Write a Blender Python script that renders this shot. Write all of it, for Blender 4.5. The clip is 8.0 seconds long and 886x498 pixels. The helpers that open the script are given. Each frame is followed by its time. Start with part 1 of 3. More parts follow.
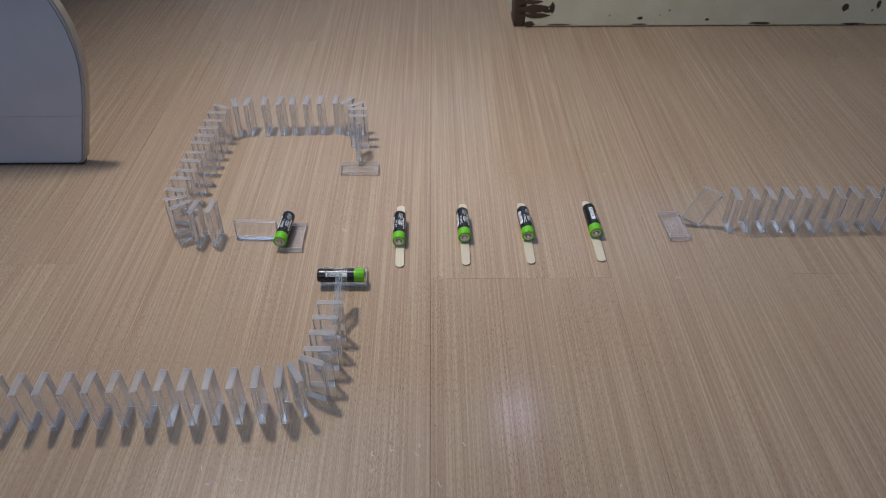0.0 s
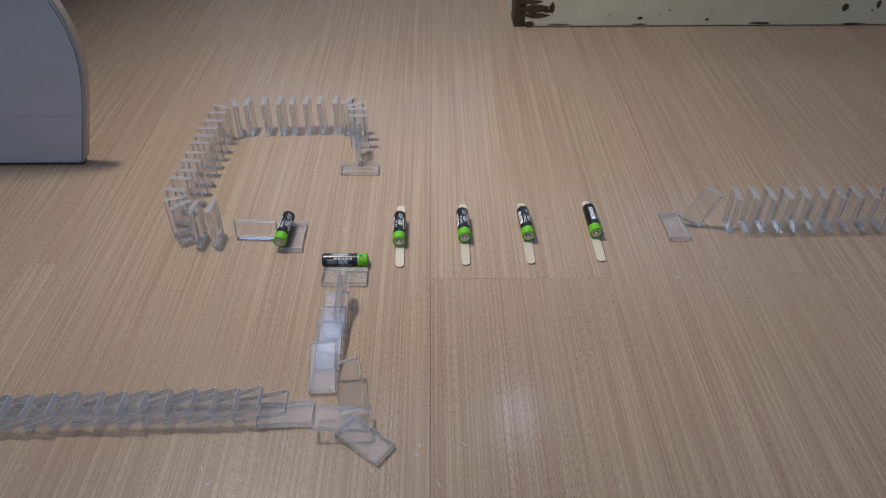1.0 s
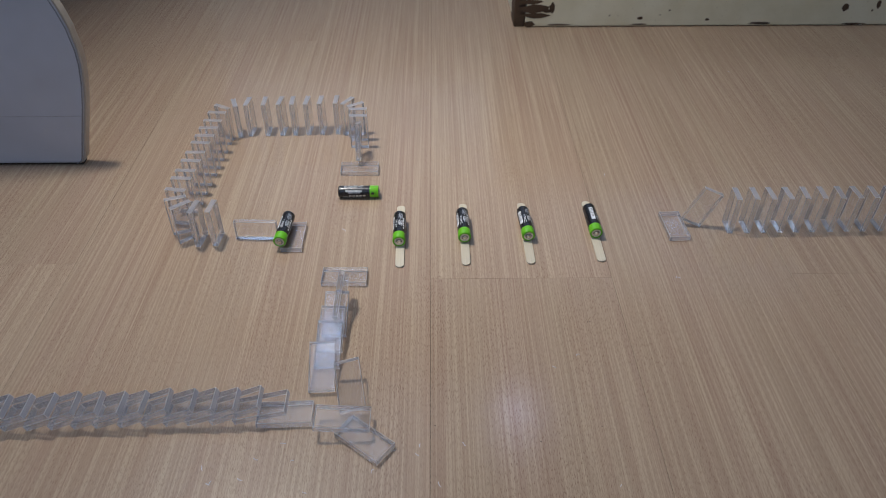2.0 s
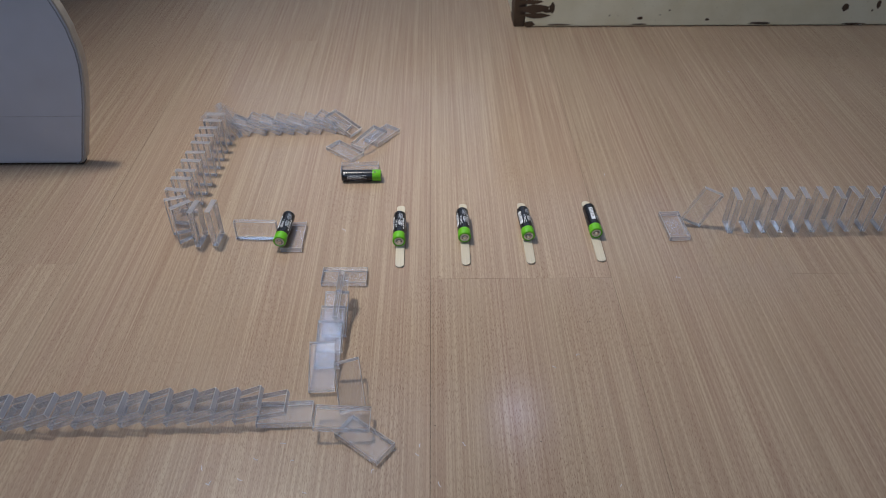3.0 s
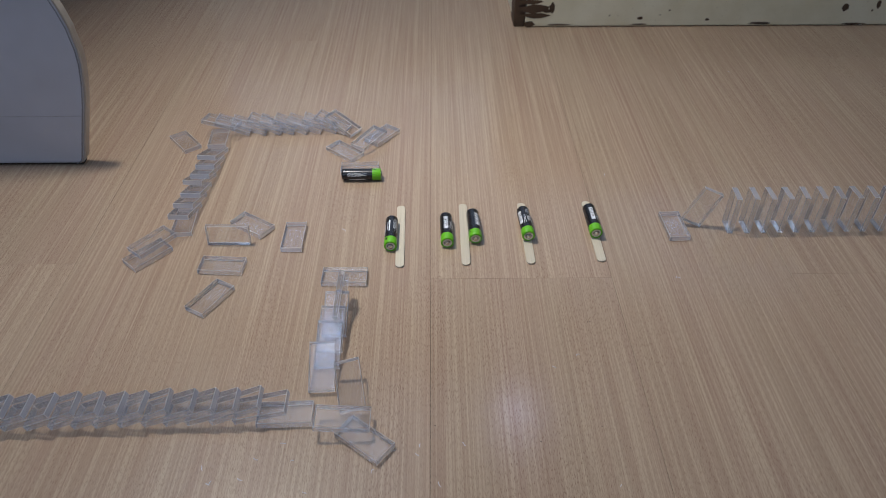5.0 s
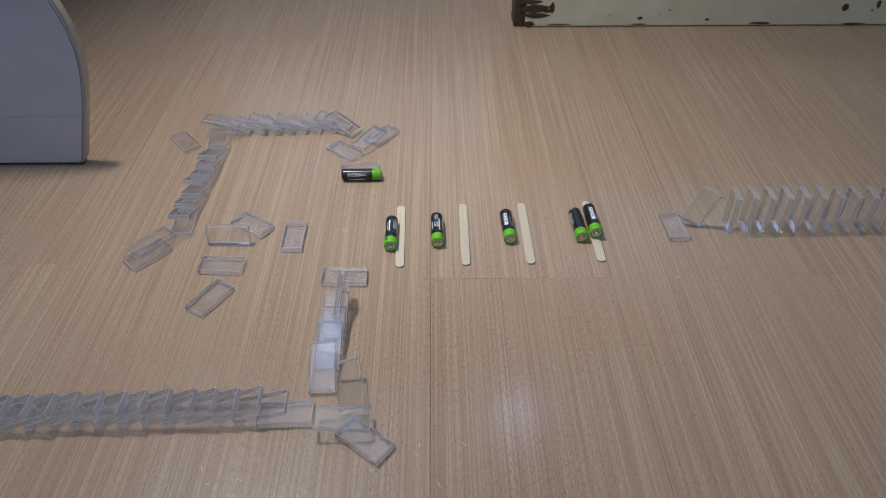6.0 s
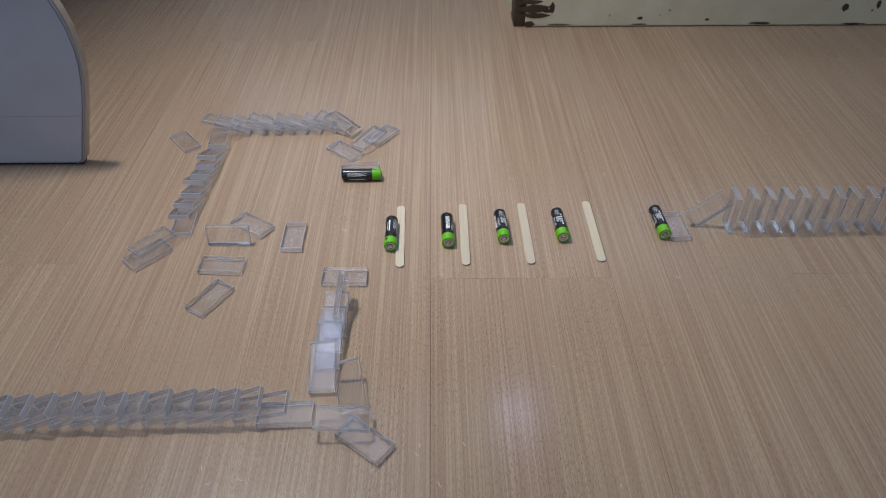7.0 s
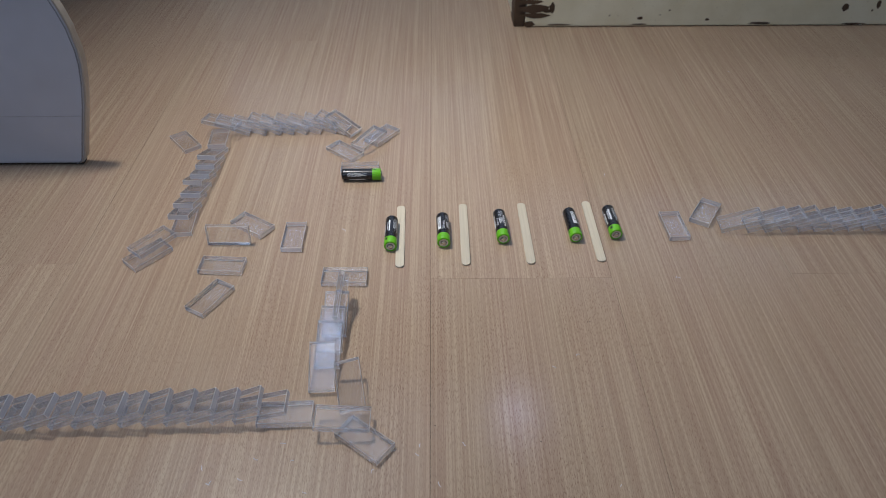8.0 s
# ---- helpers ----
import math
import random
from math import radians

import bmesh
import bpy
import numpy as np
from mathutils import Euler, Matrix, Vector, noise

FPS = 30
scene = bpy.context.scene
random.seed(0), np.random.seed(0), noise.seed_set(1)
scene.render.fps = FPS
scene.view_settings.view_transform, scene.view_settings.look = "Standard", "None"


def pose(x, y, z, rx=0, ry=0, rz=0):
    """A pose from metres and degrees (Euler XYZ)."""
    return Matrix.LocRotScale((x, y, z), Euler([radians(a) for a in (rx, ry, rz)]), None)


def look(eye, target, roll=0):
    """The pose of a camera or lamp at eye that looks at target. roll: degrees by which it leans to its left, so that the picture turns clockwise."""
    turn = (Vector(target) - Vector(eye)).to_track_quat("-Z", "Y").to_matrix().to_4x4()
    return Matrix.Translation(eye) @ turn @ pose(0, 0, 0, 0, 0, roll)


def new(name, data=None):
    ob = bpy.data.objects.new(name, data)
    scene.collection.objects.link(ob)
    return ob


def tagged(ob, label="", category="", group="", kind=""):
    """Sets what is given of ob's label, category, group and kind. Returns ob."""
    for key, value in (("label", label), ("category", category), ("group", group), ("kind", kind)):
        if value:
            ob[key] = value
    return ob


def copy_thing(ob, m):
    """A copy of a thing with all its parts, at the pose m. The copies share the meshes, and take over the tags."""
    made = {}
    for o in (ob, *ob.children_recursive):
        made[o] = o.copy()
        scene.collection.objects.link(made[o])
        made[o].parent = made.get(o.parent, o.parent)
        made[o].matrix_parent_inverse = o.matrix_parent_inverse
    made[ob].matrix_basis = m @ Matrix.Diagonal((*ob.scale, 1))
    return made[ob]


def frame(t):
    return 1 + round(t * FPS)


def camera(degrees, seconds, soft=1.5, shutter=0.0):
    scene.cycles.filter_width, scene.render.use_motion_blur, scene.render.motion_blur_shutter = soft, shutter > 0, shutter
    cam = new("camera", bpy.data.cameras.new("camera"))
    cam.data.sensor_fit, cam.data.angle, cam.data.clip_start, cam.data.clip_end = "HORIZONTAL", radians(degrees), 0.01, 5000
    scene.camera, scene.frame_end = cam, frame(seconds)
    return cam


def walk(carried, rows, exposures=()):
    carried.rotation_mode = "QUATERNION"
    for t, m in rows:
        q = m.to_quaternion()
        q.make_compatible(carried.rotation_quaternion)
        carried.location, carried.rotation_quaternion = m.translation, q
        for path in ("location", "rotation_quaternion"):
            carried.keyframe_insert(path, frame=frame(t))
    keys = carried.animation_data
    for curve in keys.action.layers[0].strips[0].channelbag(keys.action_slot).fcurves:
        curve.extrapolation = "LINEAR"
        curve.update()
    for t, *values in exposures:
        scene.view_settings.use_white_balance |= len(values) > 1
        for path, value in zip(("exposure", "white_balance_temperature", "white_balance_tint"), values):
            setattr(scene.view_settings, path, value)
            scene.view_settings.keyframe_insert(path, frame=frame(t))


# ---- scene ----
cam = camera(62.69, 8.0, soft=0.62, shutter=0.45)
scene.cycles.transparent_max_bounces = 48
EYE = Vector((0.0, -0.5, 0.5195))
cam.data.dof.use_dof = True                  # sharp on the near row, soft towards the far wall
cam.data.dof.focus_distance = 0.72
cam.data.dof.aperture_fstop = 10.0
AIM = EYE + Vector((0.0, math.cos(radians(39.56)), -math.sin(radians(39.56))))
walk(cam, [(0.0, look(EYE, AIM, 0.17)), (8.0, look(EYE, AIM, 0.17))], exposures=[(0.0, 0.0), (8.0, 0.0)])

# ---- light ----
world = bpy.data.worlds.new("world")
scene.world = world
world.use_nodes = True
world.node_tree.nodes["Background"].inputs["Color"].default_value = (0.55, 0.7, 1.0, 1)
world.node_tree.nodes["Background"].inputs["Strength"].default_value = 0.4


def area_lamp(name, m, size, size_y, power, color):
    data = bpy.data.lights.new(name, "AREA")
    data.shape, data.size, data.size_y = "RECTANGLE", size, size_y
    data.energy, data.color = power, color
    ob = new(name, data)
    ob.matrix_world = m
    return ob


LAMP = Vector((-0.44, 0.35, 1.25))          # desk lamp over the desk, out of view
desk_light = area_lamp("desk_lamp_light", look(LAMP, (0.02, 0.25, 0.0)), 0.11, 0.11, 2.72, (1.0, 0.945, 0.865))
desk_light.data.spread = radians(86)
area_lamp("ceiling_panel_light", look((-0.5, 0.05, 2.5), (-0.5, 0.05, 0.0)), 0.95, 0.6, 6.0, (0.48, 0.65, 1.0))
# added bluish fill behind the camera, brightens the desk face; no known window
area_lamp("south_fill_light", look((-0.7, -1.72, 1.45), (-0.3, 0.3, 0.2)), 1.2, 1.1, 6.6, (0.48, 0.67, 1.0))
area_lamp("ceiling_lamp_light", look((-0.85, 1.55, 2.5), (-0.85, 1.55, 0.0)), 1.5, 0.8, 6.5, (0.62, 0.75, 1.0))
# added bluish strip of fill, sized to brighten the domino ends; window is assumed
area_lamp("north_fill_light", look((0.0, 2.38, 1.5), (0.0, 0.2, 0.3)), 3.6, 1.1, 6.8, (0.52, 0.69, 1.0))
area_lamp("ceiling_spot_light", look((0.37, 1.78, 2.45), (0.1, 0.0, 0.0)), 0.04, 0.04, 1.5, (0.56, 0.62, 1.0))


# ---- materials ----
class Mat:
    """A small node-tree builder."""

    def __init__(self, name):
        self.m = bpy.data.materials.new(name)
        self.m.use_nodes = True
        self.t = self.m.node_tree
        self.t.nodes.clear()
        self.out = self.t.nodes.new("ShaderNodeOutputMaterial")

    def node(self, kind, props=None, **ins):
        n = self.t.nodes.new("ShaderNode" + kind)
        for k, v in (props or {}).items():
            setattr(n, k, v)
        for k, v in ins.items():
            self.put(n.inputs[k.replace("_", " ")], v)
        return n

    def put(self, socket, v):
        if isinstance(v, bpy.types.NodeSocket):
            self.t.links.new(v, socket)
        else:
            socket.default_value = v

    def coords(self, scale, offset=None):
        tc = self.node("TexCoord").outputs["Object"]
        mp = self.node("Mapping", Vector=tc, Scale=scale)
        if offset is not None:
            self.put(mp.inputs["Location"], offset)
        return mp.outputs[0]

    def noise(self, vec, scale=1.0, detail=4.0, rough=0.55, dist=0.0):
        return self.node("TexNoise", Vector=vec, Scale=scale, Detail=detail, Roughness=rough, Distortion=dist).outputs["Fac"]

    def ramp(self, fac, stops):
        n = self.node("ValToRGB", Fac=fac)
        e = n.color_ramp.elements
        while len(e) < len(stops):
            e.new(0.5)
        for el, (p, c) in zip(e, stops):
            el.position, el.color = p, (*c, 1) if len(c) == 3 else c
        return n.outputs["Color"]

    def grey(self, fac, lo, hi, a=0.0, b=1.0):
        n = self.node("MapRange", Value=fac)
        for k, v in zip(("From Min", "From Max", "To Min", "To Max"), (lo, hi, a, b)):
            n.inputs[k].default_value = v
        return n.outputs[0]

    def mix(self, fac, a, b, blend="MIX"):
        n = self.node("Mix", {"data_type": "RGBA", "blend_type": blend})
        self.put(n.inputs[0], fac)
        self.put(n.inputs[6], a if not isinstance(a, tuple) else (*a, 1))
        self.put(n.inputs[7], b if not isinstance(b, tuple) else (*b, 1))
        return n.outputs[2]

    def bump(self, height, strength, distance):
        n = self.node("Bump", Height=height, Strength=strength, Distance=distance)
        return n.outputs[0]

    def principled(self, color, rough=0.5, metal=0.0, normal=None, spec=0.5, coat=0.0):
        n = self.node("BsdfPrincipled", Roughness=rough, Metallic=metal)
        self.put(n.inputs["Base Color"], (*color, 1) if isinstance(color, tuple) else color)
        n.inputs["Specular IOR Level"].default_value = spec
        n.inputs["Coat Weight"].default_value = coat
        n.inputs["Coat Roughness"].default_value = 0.15
        if normal is not None:
            self.put(n.inputs["Normal"], normal)
        return n.outputs[0]

    def done(self, shader):
        self.t.links.new(shader, self.out.inputs["Surface"])
        return self.m


def plain(name, color, rough=0.5, metal=0.0, scale=60.0, vary=0.15, bump=0.1, spec=0.5):
    """A surface with slight mottling at two scales."""
    k = Mat(name)
    big = k.noise(k.coords((scale * 0.2,) * 3), 1.0, 3)
    fine = k.noise(k.coords((scale * 8,) * 3), 1.0, 3)
    dark = tuple(c * (1 - vary) for c in color)
    lite = tuple(min(1, c * (1 + vary)) for c in color)
    c = k.mix(k.grey(big, 0.3, 0.7), dark, lite)
    r = k.grey(fine, 0.3, 0.7, max(0.03, rough - 0.06), rough + 0.06)
    return k.done(k.principled(c, r, metal, k.bump(fine, bump, 0.0003), spec))


def floor_wood():
    """Printed beech laminate: long streaks, pale lines and short dark flecks along the plank."""
    k = Mat("beech_laminate")
    rnd = k.node("ObjectInfo").outputs["Random"]
    off = k.node("CombineXYZ", X=k.node("Math", {"operation": "MULTIPLY"}, Value=rnd).outputs[0])
    mul = off.inputs["X"].links[0].from_node
    mul.inputs[1].default_value = 37.0
    k.put(off.inputs["Y"], mul.outputs[0])
    o = off.outputs[0]
    wide = k.noise(k.coords((26.0, 0.9, 1.0), o), 1.0, 4, 0.55)
    stripe = k.noise(k.coords((95.0, 0.8, 1.0), o), 1.0, 3, 0.6, 0.3)
    streak = k.noise(k.coords((240.0, 1.5, 1.0), o), 1.0, 6, 0.68)
    line = k.noise(k.coords((440.0, 2.0, 1.0), o), 1.0, 5, 0.78)
    cell = k.node("TexVoronoi", {"voronoi_dimensions": "2D"}, Vector=k.coords((1150.0, 120.0, 1.0), o), Scale=1.0, Randomness=1.0).outputs["Distance"]
    tiny = k.node("TexVoronoi", {"voronoi_dimensions": "2D"}, Vector=k.coords((2300.0, 210.0, 1.0), o), Scale=1.0, Randomness=1.0).outputs["Distance"]
    fleck = k.grey(cell, 0.14, 0.24, 1.0, 0.0)
    dirt = k.noise(k.coords((9.0, 9.0, 1.0)), 1.0, 5)
    c = k.ramp(wide, [(0.3, (0.400, 0.286, 0.202)), (0.5, (0.408, 0.294, 0.206)), (0.7, (0.418, 0.306, 0.215))])
    c = k.mix(k.grey(stripe, 0.42, 0.62, 0.0, 0.30), c, (0.475, 0.372, 0.262))
    c = k.mix(k.grey(streak, 0.45, 0.72, 0.0, 0.20), c, (0.54, 0.43, 0.31))
    c = k.mix(k.grey(streak, 0.5, 0.3, 0.0, 0.08), c, (0.27, 0.18, 0.12))
    c = k.mix(k.grey(line, 0.49, 0.59, 0.0, 0.60), c, (0.56, 0.445, 0.31))
    c = k.mix(k.grey(line, 0.48, 0.37, 0.0, 0.34), c, (0.30, 0.195, 0.135))
    thin = k.node("Math", {"operation": "MULTIPLY"}, Value=fleck)
    k.put(thin.inputs[1], k.grey(k.noise(k.coords((22.0, 5.0, 1.0), o), 1.0, 3), 0.35, 0.65, 0.25, 0.65))
    c = k.mix(thin.outputs[0], c, (0.17, 0.095, 0.058))
    c = k.mix(k.grey(tiny, 0.12, 0.26, 0.18, 0.0), c, (0.2, 0.125, 0.08))
    tone = k.node("HueSaturation", Color=c)
    tone.inputs["Saturation"].default_value = 1.02
    k.put(tone.inputs["Hue"], k.grey(wide, 0.3, 0.7, 0.494, 0.500))
    k.put(tone.inputs["Value"], k.grey(rnd, 0.0, 1.0, 0.965, 1.025))
    c = k.mix(k.grey(dirt, 0.5, 0.9, 0.0, 0.05), tone.outputs[0], (0.3, 0.27, 0.24))
    r = k.grey(dirt, 0.3, 0.7, 0.13, 0.20)
    h = k.mix(0.5, line, fleck)
    return k.done(k.principled(c, r, 0.0, k.bump(h, 0.15, 0.0002), 0.30))


def acrylic(name, clear, bend, milk_color, back, rough, gloss):
    """Cast acrylic: most light passes, some is bent as in glass, a haze scatters, and the surface shines."""
    k = Mat(name)
    tex = k.noise(k.coords((160.0, 160.0, 160.0)), 1.0, 4)
    see = k.node("BsdfTransparent", Color=(0.985, 0.99, 1.0, 1)).outputs[0]
    glass = k.node("BsdfGlass", Color=(0.985, 0.99, 1.0, 1), IOR=1.49, Roughness=rough * 0.5).outputs[0]
    milk = k.node("MixShader", Fac=back)
    k.put(milk.inputs[1], k.node("BsdfDiffuse", Color=(*milk_color, 1)).outputs[0])
    k.put(milk.inputs[2], k.node("BsdfTranslucent", Color=(*milk_color, 1)).outputs[0])
    body = k.node("MixShader", Fac=k.grey(tex, 0.3, 0.7, clear - 0.02, clear + 0.02))
    k.put(body.inputs[1], milk.outputs[0])
    k.put(body.inputs[2], see)
    bent = k.node("MixShader", Fac=bend)
    k.put(bent.inputs[1], body.outputs[0])
    k.put(bent.inputs[2], glass)
    shine = k.node("BsdfGlossy", Roughness=rough).outputs[0]
    side = k.node("LayerWeight", Blend=0.5).outputs["Facing"]
    steep = k.node("Math", {"operation": "POWER"}, Value=side)
    steep.inputs[1].default_value = 4.0
    top = k.node("MixShader", Fac=k.grey(steep.outputs[0], 0.0, 1.0, 0.03, gloss))
    k.put(top.inputs[1], bent.outputs[0])
    k.put(top.inputs[2], shine)
    return k.done(top.outputs[0])


def chipped_paint():
    k = Mat("chipped_cream_paint")
    big = k.noise(k.coords((14.0, 14.0, 14.0)), 1.0, 5)
    fine = k.noise(k.coords((220.0, 220.0, 220.0)), 1.0, 3)
    c = k.mix(k.grey(big, 0.35, 0.7), (0.66, 0.62, 0.46), (0.76, 0.73, 0.58))
    c = k.mix(k.grey(fine, 0.62, 0.75, 0, 0.5), c, (0.4, 0.35, 0.25))
    return k.done(k.principled(c, 0.45, 0.0, k.bump(big, 0.3, 0.002)))


def stick_wood():
    k = Mat("birch_stick")
    g = k.noise(k.coords((14.0, 420.0, 60.0)), 1.0, 4, 0.6, 0.5)
    w = k.noise(k.coords((30.0, 60.0, 30.0)), 1.0, 3)
    c = k.mix(k.grey(g, 0.3, 0.7), (0.57, 0.50, 0.37), (0.68, 0.61, 0.48))
    c = k.mix(k.grey(w, 0.4, 0.8, 0, 0.4), c, (0.72, 0.66, 0.55))
    tone = k.node("HueSaturation", Color=c)
    k.put(tone.inputs["Value"], k.grey(k.node("ObjectInfo").outputs["Random"], 0.0, 1.0, 0.86, 1.1))
    k.put(tone.inputs["Saturation"], k.grey(w, 0.3, 0.7, 0.85, 1.1))
    return k.done(k.principled(tone.outputs[0], 0.65, 0.0, k.bump(g, 0.2, 0.0003)))


FLOOR = floor_wood()
SEAM = plain("dark_seam", (0.045, 0.032, 0.023), 0.8)
CLEAR = acrylic("clear_acrylic_face", 0.978, 0.04, (0.80, 0.86, 1.0), 0.4, 0.04, 0.85)
# sawn ends: milk colour raised to stand in for light piped through the body
FROST = acrylic("sawn_bright_acrylic_end", 0.18, 0.52, (0.80, 0.85, 0.97), 0.5, 0.16, 0.6)
SIDE = acrylic("polished_acrylic_side", 0.42, 0.60, (0.54, 0.58, 0.68), 0.4, 0.08, 0.7)
# bevels: colour lowered to draw the dark outlines that refraction leaves
RIM = acrylic("dark_outline_acrylic_rim", 0.20, 0.55, (0.52, 0.55, 0.62), 0.3, 0.75, 0.3)
BLACK = plain("black_sleeve", (0.012, 0.012, 0.015), 0.28, 0, 90, 0.3, 0.05)
GREEN = plain("green_sleeve", (0.16, 0.55, 0.02), 0.32, 0, 90, 0.1, 0.05)
INK = plain("white_print", (0.83, 0.85, 0.90), 0.4)
GREYINK = plain("grey_print", (0.44, 0.46, 0.50), 0.4)
DARKINK = plain("dark_print", (0.02, 0.02, 0.025), 0.4)
STEEL = plain("nickel_steel", (0.62, 0.6, 0.56), 0.25, 1.0)
RING = plain("insulator_ring", (0.76, 0.70, 0.58), 0.55)
STICK = stick_wood()
PAINT = chipped_paint()
BARE = plain("bare_old_wood", (0.075, 0.045, 0.026), 0.8, 0, 120, 0.4, 0.5)
DESK = plain("white_laminate", (0.52, 0.54, 0.61), 0.35, 0, 30, 0.12, 0.08)
DARKER = plain("grey_laminate_seam", (0.25, 0.26, 0.30), 0.5)
FAINT = plain("worn_panel_seam", (0.42, 0.43, 0.48), 0.5, 0, 200, 0.2)
BAND = plain("beige_edge_band", (0.46, 0.41, 0.36), 0.35, 0, 40, 0.2)
WALL = plain("wall_paint", (0.62, 0.60, 0.56), 0.85, 0, 10, 0.06, 0.2)
CEIL = plain("ceiling_paint", (0.75, 0.74, 0.72), 0.9, 0, 10, 0.04, 0.2)
LINT = plain("lint", (0.60, 0.59, 0.62), 0.8)
DUST = plain("dark_crumb", (0.06, 0.04, 0.03), 0.8)

# ---- mesh helpers ----
def part(name, bm, material, parent=None, label=""):
    me = bpy.data.meshes.new(name)
    bm.to_mesh(me)
    bm.free()
    for m in material if isinstance(material, (list, tuple)) else [material]:
        me.materials.append(m)
    ob = new(name, me)
    if parent is not None:
        ob.parent = parent
    if label:
        ob["label"] = label
    return ob


def box(bm, lo, hi, bevel=0.0, segments=1, mat=0):
    """A bevelled box from corner to corner."""
    r = bmesh.ops.create_cube(bm, size=1.0)
    vs = r["verts"]
    for v in vs:
        v.co = Vector([(lo[i] + hi[i]) / 2 + v.co[i] * (hi[i] - lo[i]) for i in range(3)])
    fs = list({f for v in vs for f in v.link_faces})
    for f in fs:
        f.material_index = mat
    if bevel > 0:
        es = list({e for v in vs for e in v.link_edges})
        bmesh.ops.bevel(bm, geom=es, offset=bevel, segments=segments, affect="EDGES", profile=0.5)
    return bm


def extrude_outline(bm, pts, depth, axis="z", base=0.0, bevel=0.0, mat=0):
    """A closed outline, pushed out by depth along an axis."""
    def at(p, d):
        return Vector((p[0], p[1], d)) if axis == "z" else Vector((p[0], d, p[1]))
    a = [bm.verts.new(at(p, base)) for p in pts]
    b = [bm.verts.new(at(p, base + depth)) for p in pts]
    n = len(pts)
    fs = [bm.faces.new(a), bm.faces.new(b)]
    fs += [bm.faces.new((a[i], a[(i + 1) % n], b[(i + 1) % n], b[i])) for i in range(n)]
    for f in fs:
        f.material_index = mat
    bmesh.ops.recalc_face_normals(bm, faces=fs)
    if bevel > 0:
        es = [e for f in fs[:2] for e in f.edges]
        bmesh.ops.bevel(bm, geom=es, offset=bevel, segments=2, affect="EDGES", profile=0.5)
    return bm


def lathe(bm, prof, steps=40, mat=0):
    """Turn a profile of (x, radius) round the x axis."""
    rings = []
    for x, r in prof:
        if r < 1e-6:
            rings.append([bm.verts.new((x, 0, 0))])
        else:
            rings.append([bm.verts.new((x, r * math.cos(2 * math.pi * i / steps), r * math.sin(2 * math.pi * i / steps))) for i in range(steps)])
    for p, q in zip(rings, rings[1:]):
        for i in range(steps):
            j = (i + 1) % steps
            if len(p) == 1 and len(q) > 1:
                f = bm.faces.new((p[0], q[j], q[i]))
            elif len(q) == 1 and len(p) > 1:
                f = bm.faces.new((p[i], p[j], q[0]))
            else:
                f = bm.faces.new((p[i], p[j], q[j], q[i]))
            f.smooth, f.material_index = True, mat
    bmesh.ops.recalc_face_normals(bm, faces=bm.faces)
    return bm


# ---- room ----
TURN = pose(0, 0, 0, 0, 0, 0.79)            # the boards run a little askew


def build_room():
    bm = box(bmesh.new(), (-2.3, -1.9, -0.03), (2.3, 2.6, -0.0085))
    floor = tagged(part("floor", bm, SEAM), "worn beech laminate floor of long planks", "floor", kind="structure")
    shell = [("wall_west", (-2.2, -1.7, 0), (-2.1, 2.4, 2.55)),
             ("wall_east", (2.1, -1.7, 0), (2.2, 2.4, 2.55))]
    for name, lo, hi in shell:
        tagged(part(name, box(bmesh.new(), lo, hi), WALL), "plain pale painted room wall", "wall", kind="structure")
    # both walls have an opening added for fill: x from, x to, sill, head
    for name, y0, y1, x0, x1, z0, z1 in (("wall_south", -1.85, -1.75, -1.3, -0.1, 0.9, 2.0), ("wall_north", 2.4, 2.5, -1.8, 1.8, 0.95, 2.05)):
        bm = bmesh.new()
        for lo, hi in (((-2.2, y0, 0), (x0, y1, 2.55)), ((x1, y0, 0), (2.2, y1, 2.55)), ((x0, y0, 0), (x1, y1, z0)), ((x0, y0, z1), (x1, y1, 2.55))):
            box(bm, lo, hi)
        tagged(part(name, bm, WALL), "plain pale painted wall with an opening added for a fill light", "wall", kind="structure")
    tagged(part("ceiling", box(bmesh.new(), (-2.2, -1.8, 2.55), (2.2, 2.5, 2.65)), CEIL), "plain white painted ceiling", "ceiling", kind="structure")
    return floor


floor = build_room()


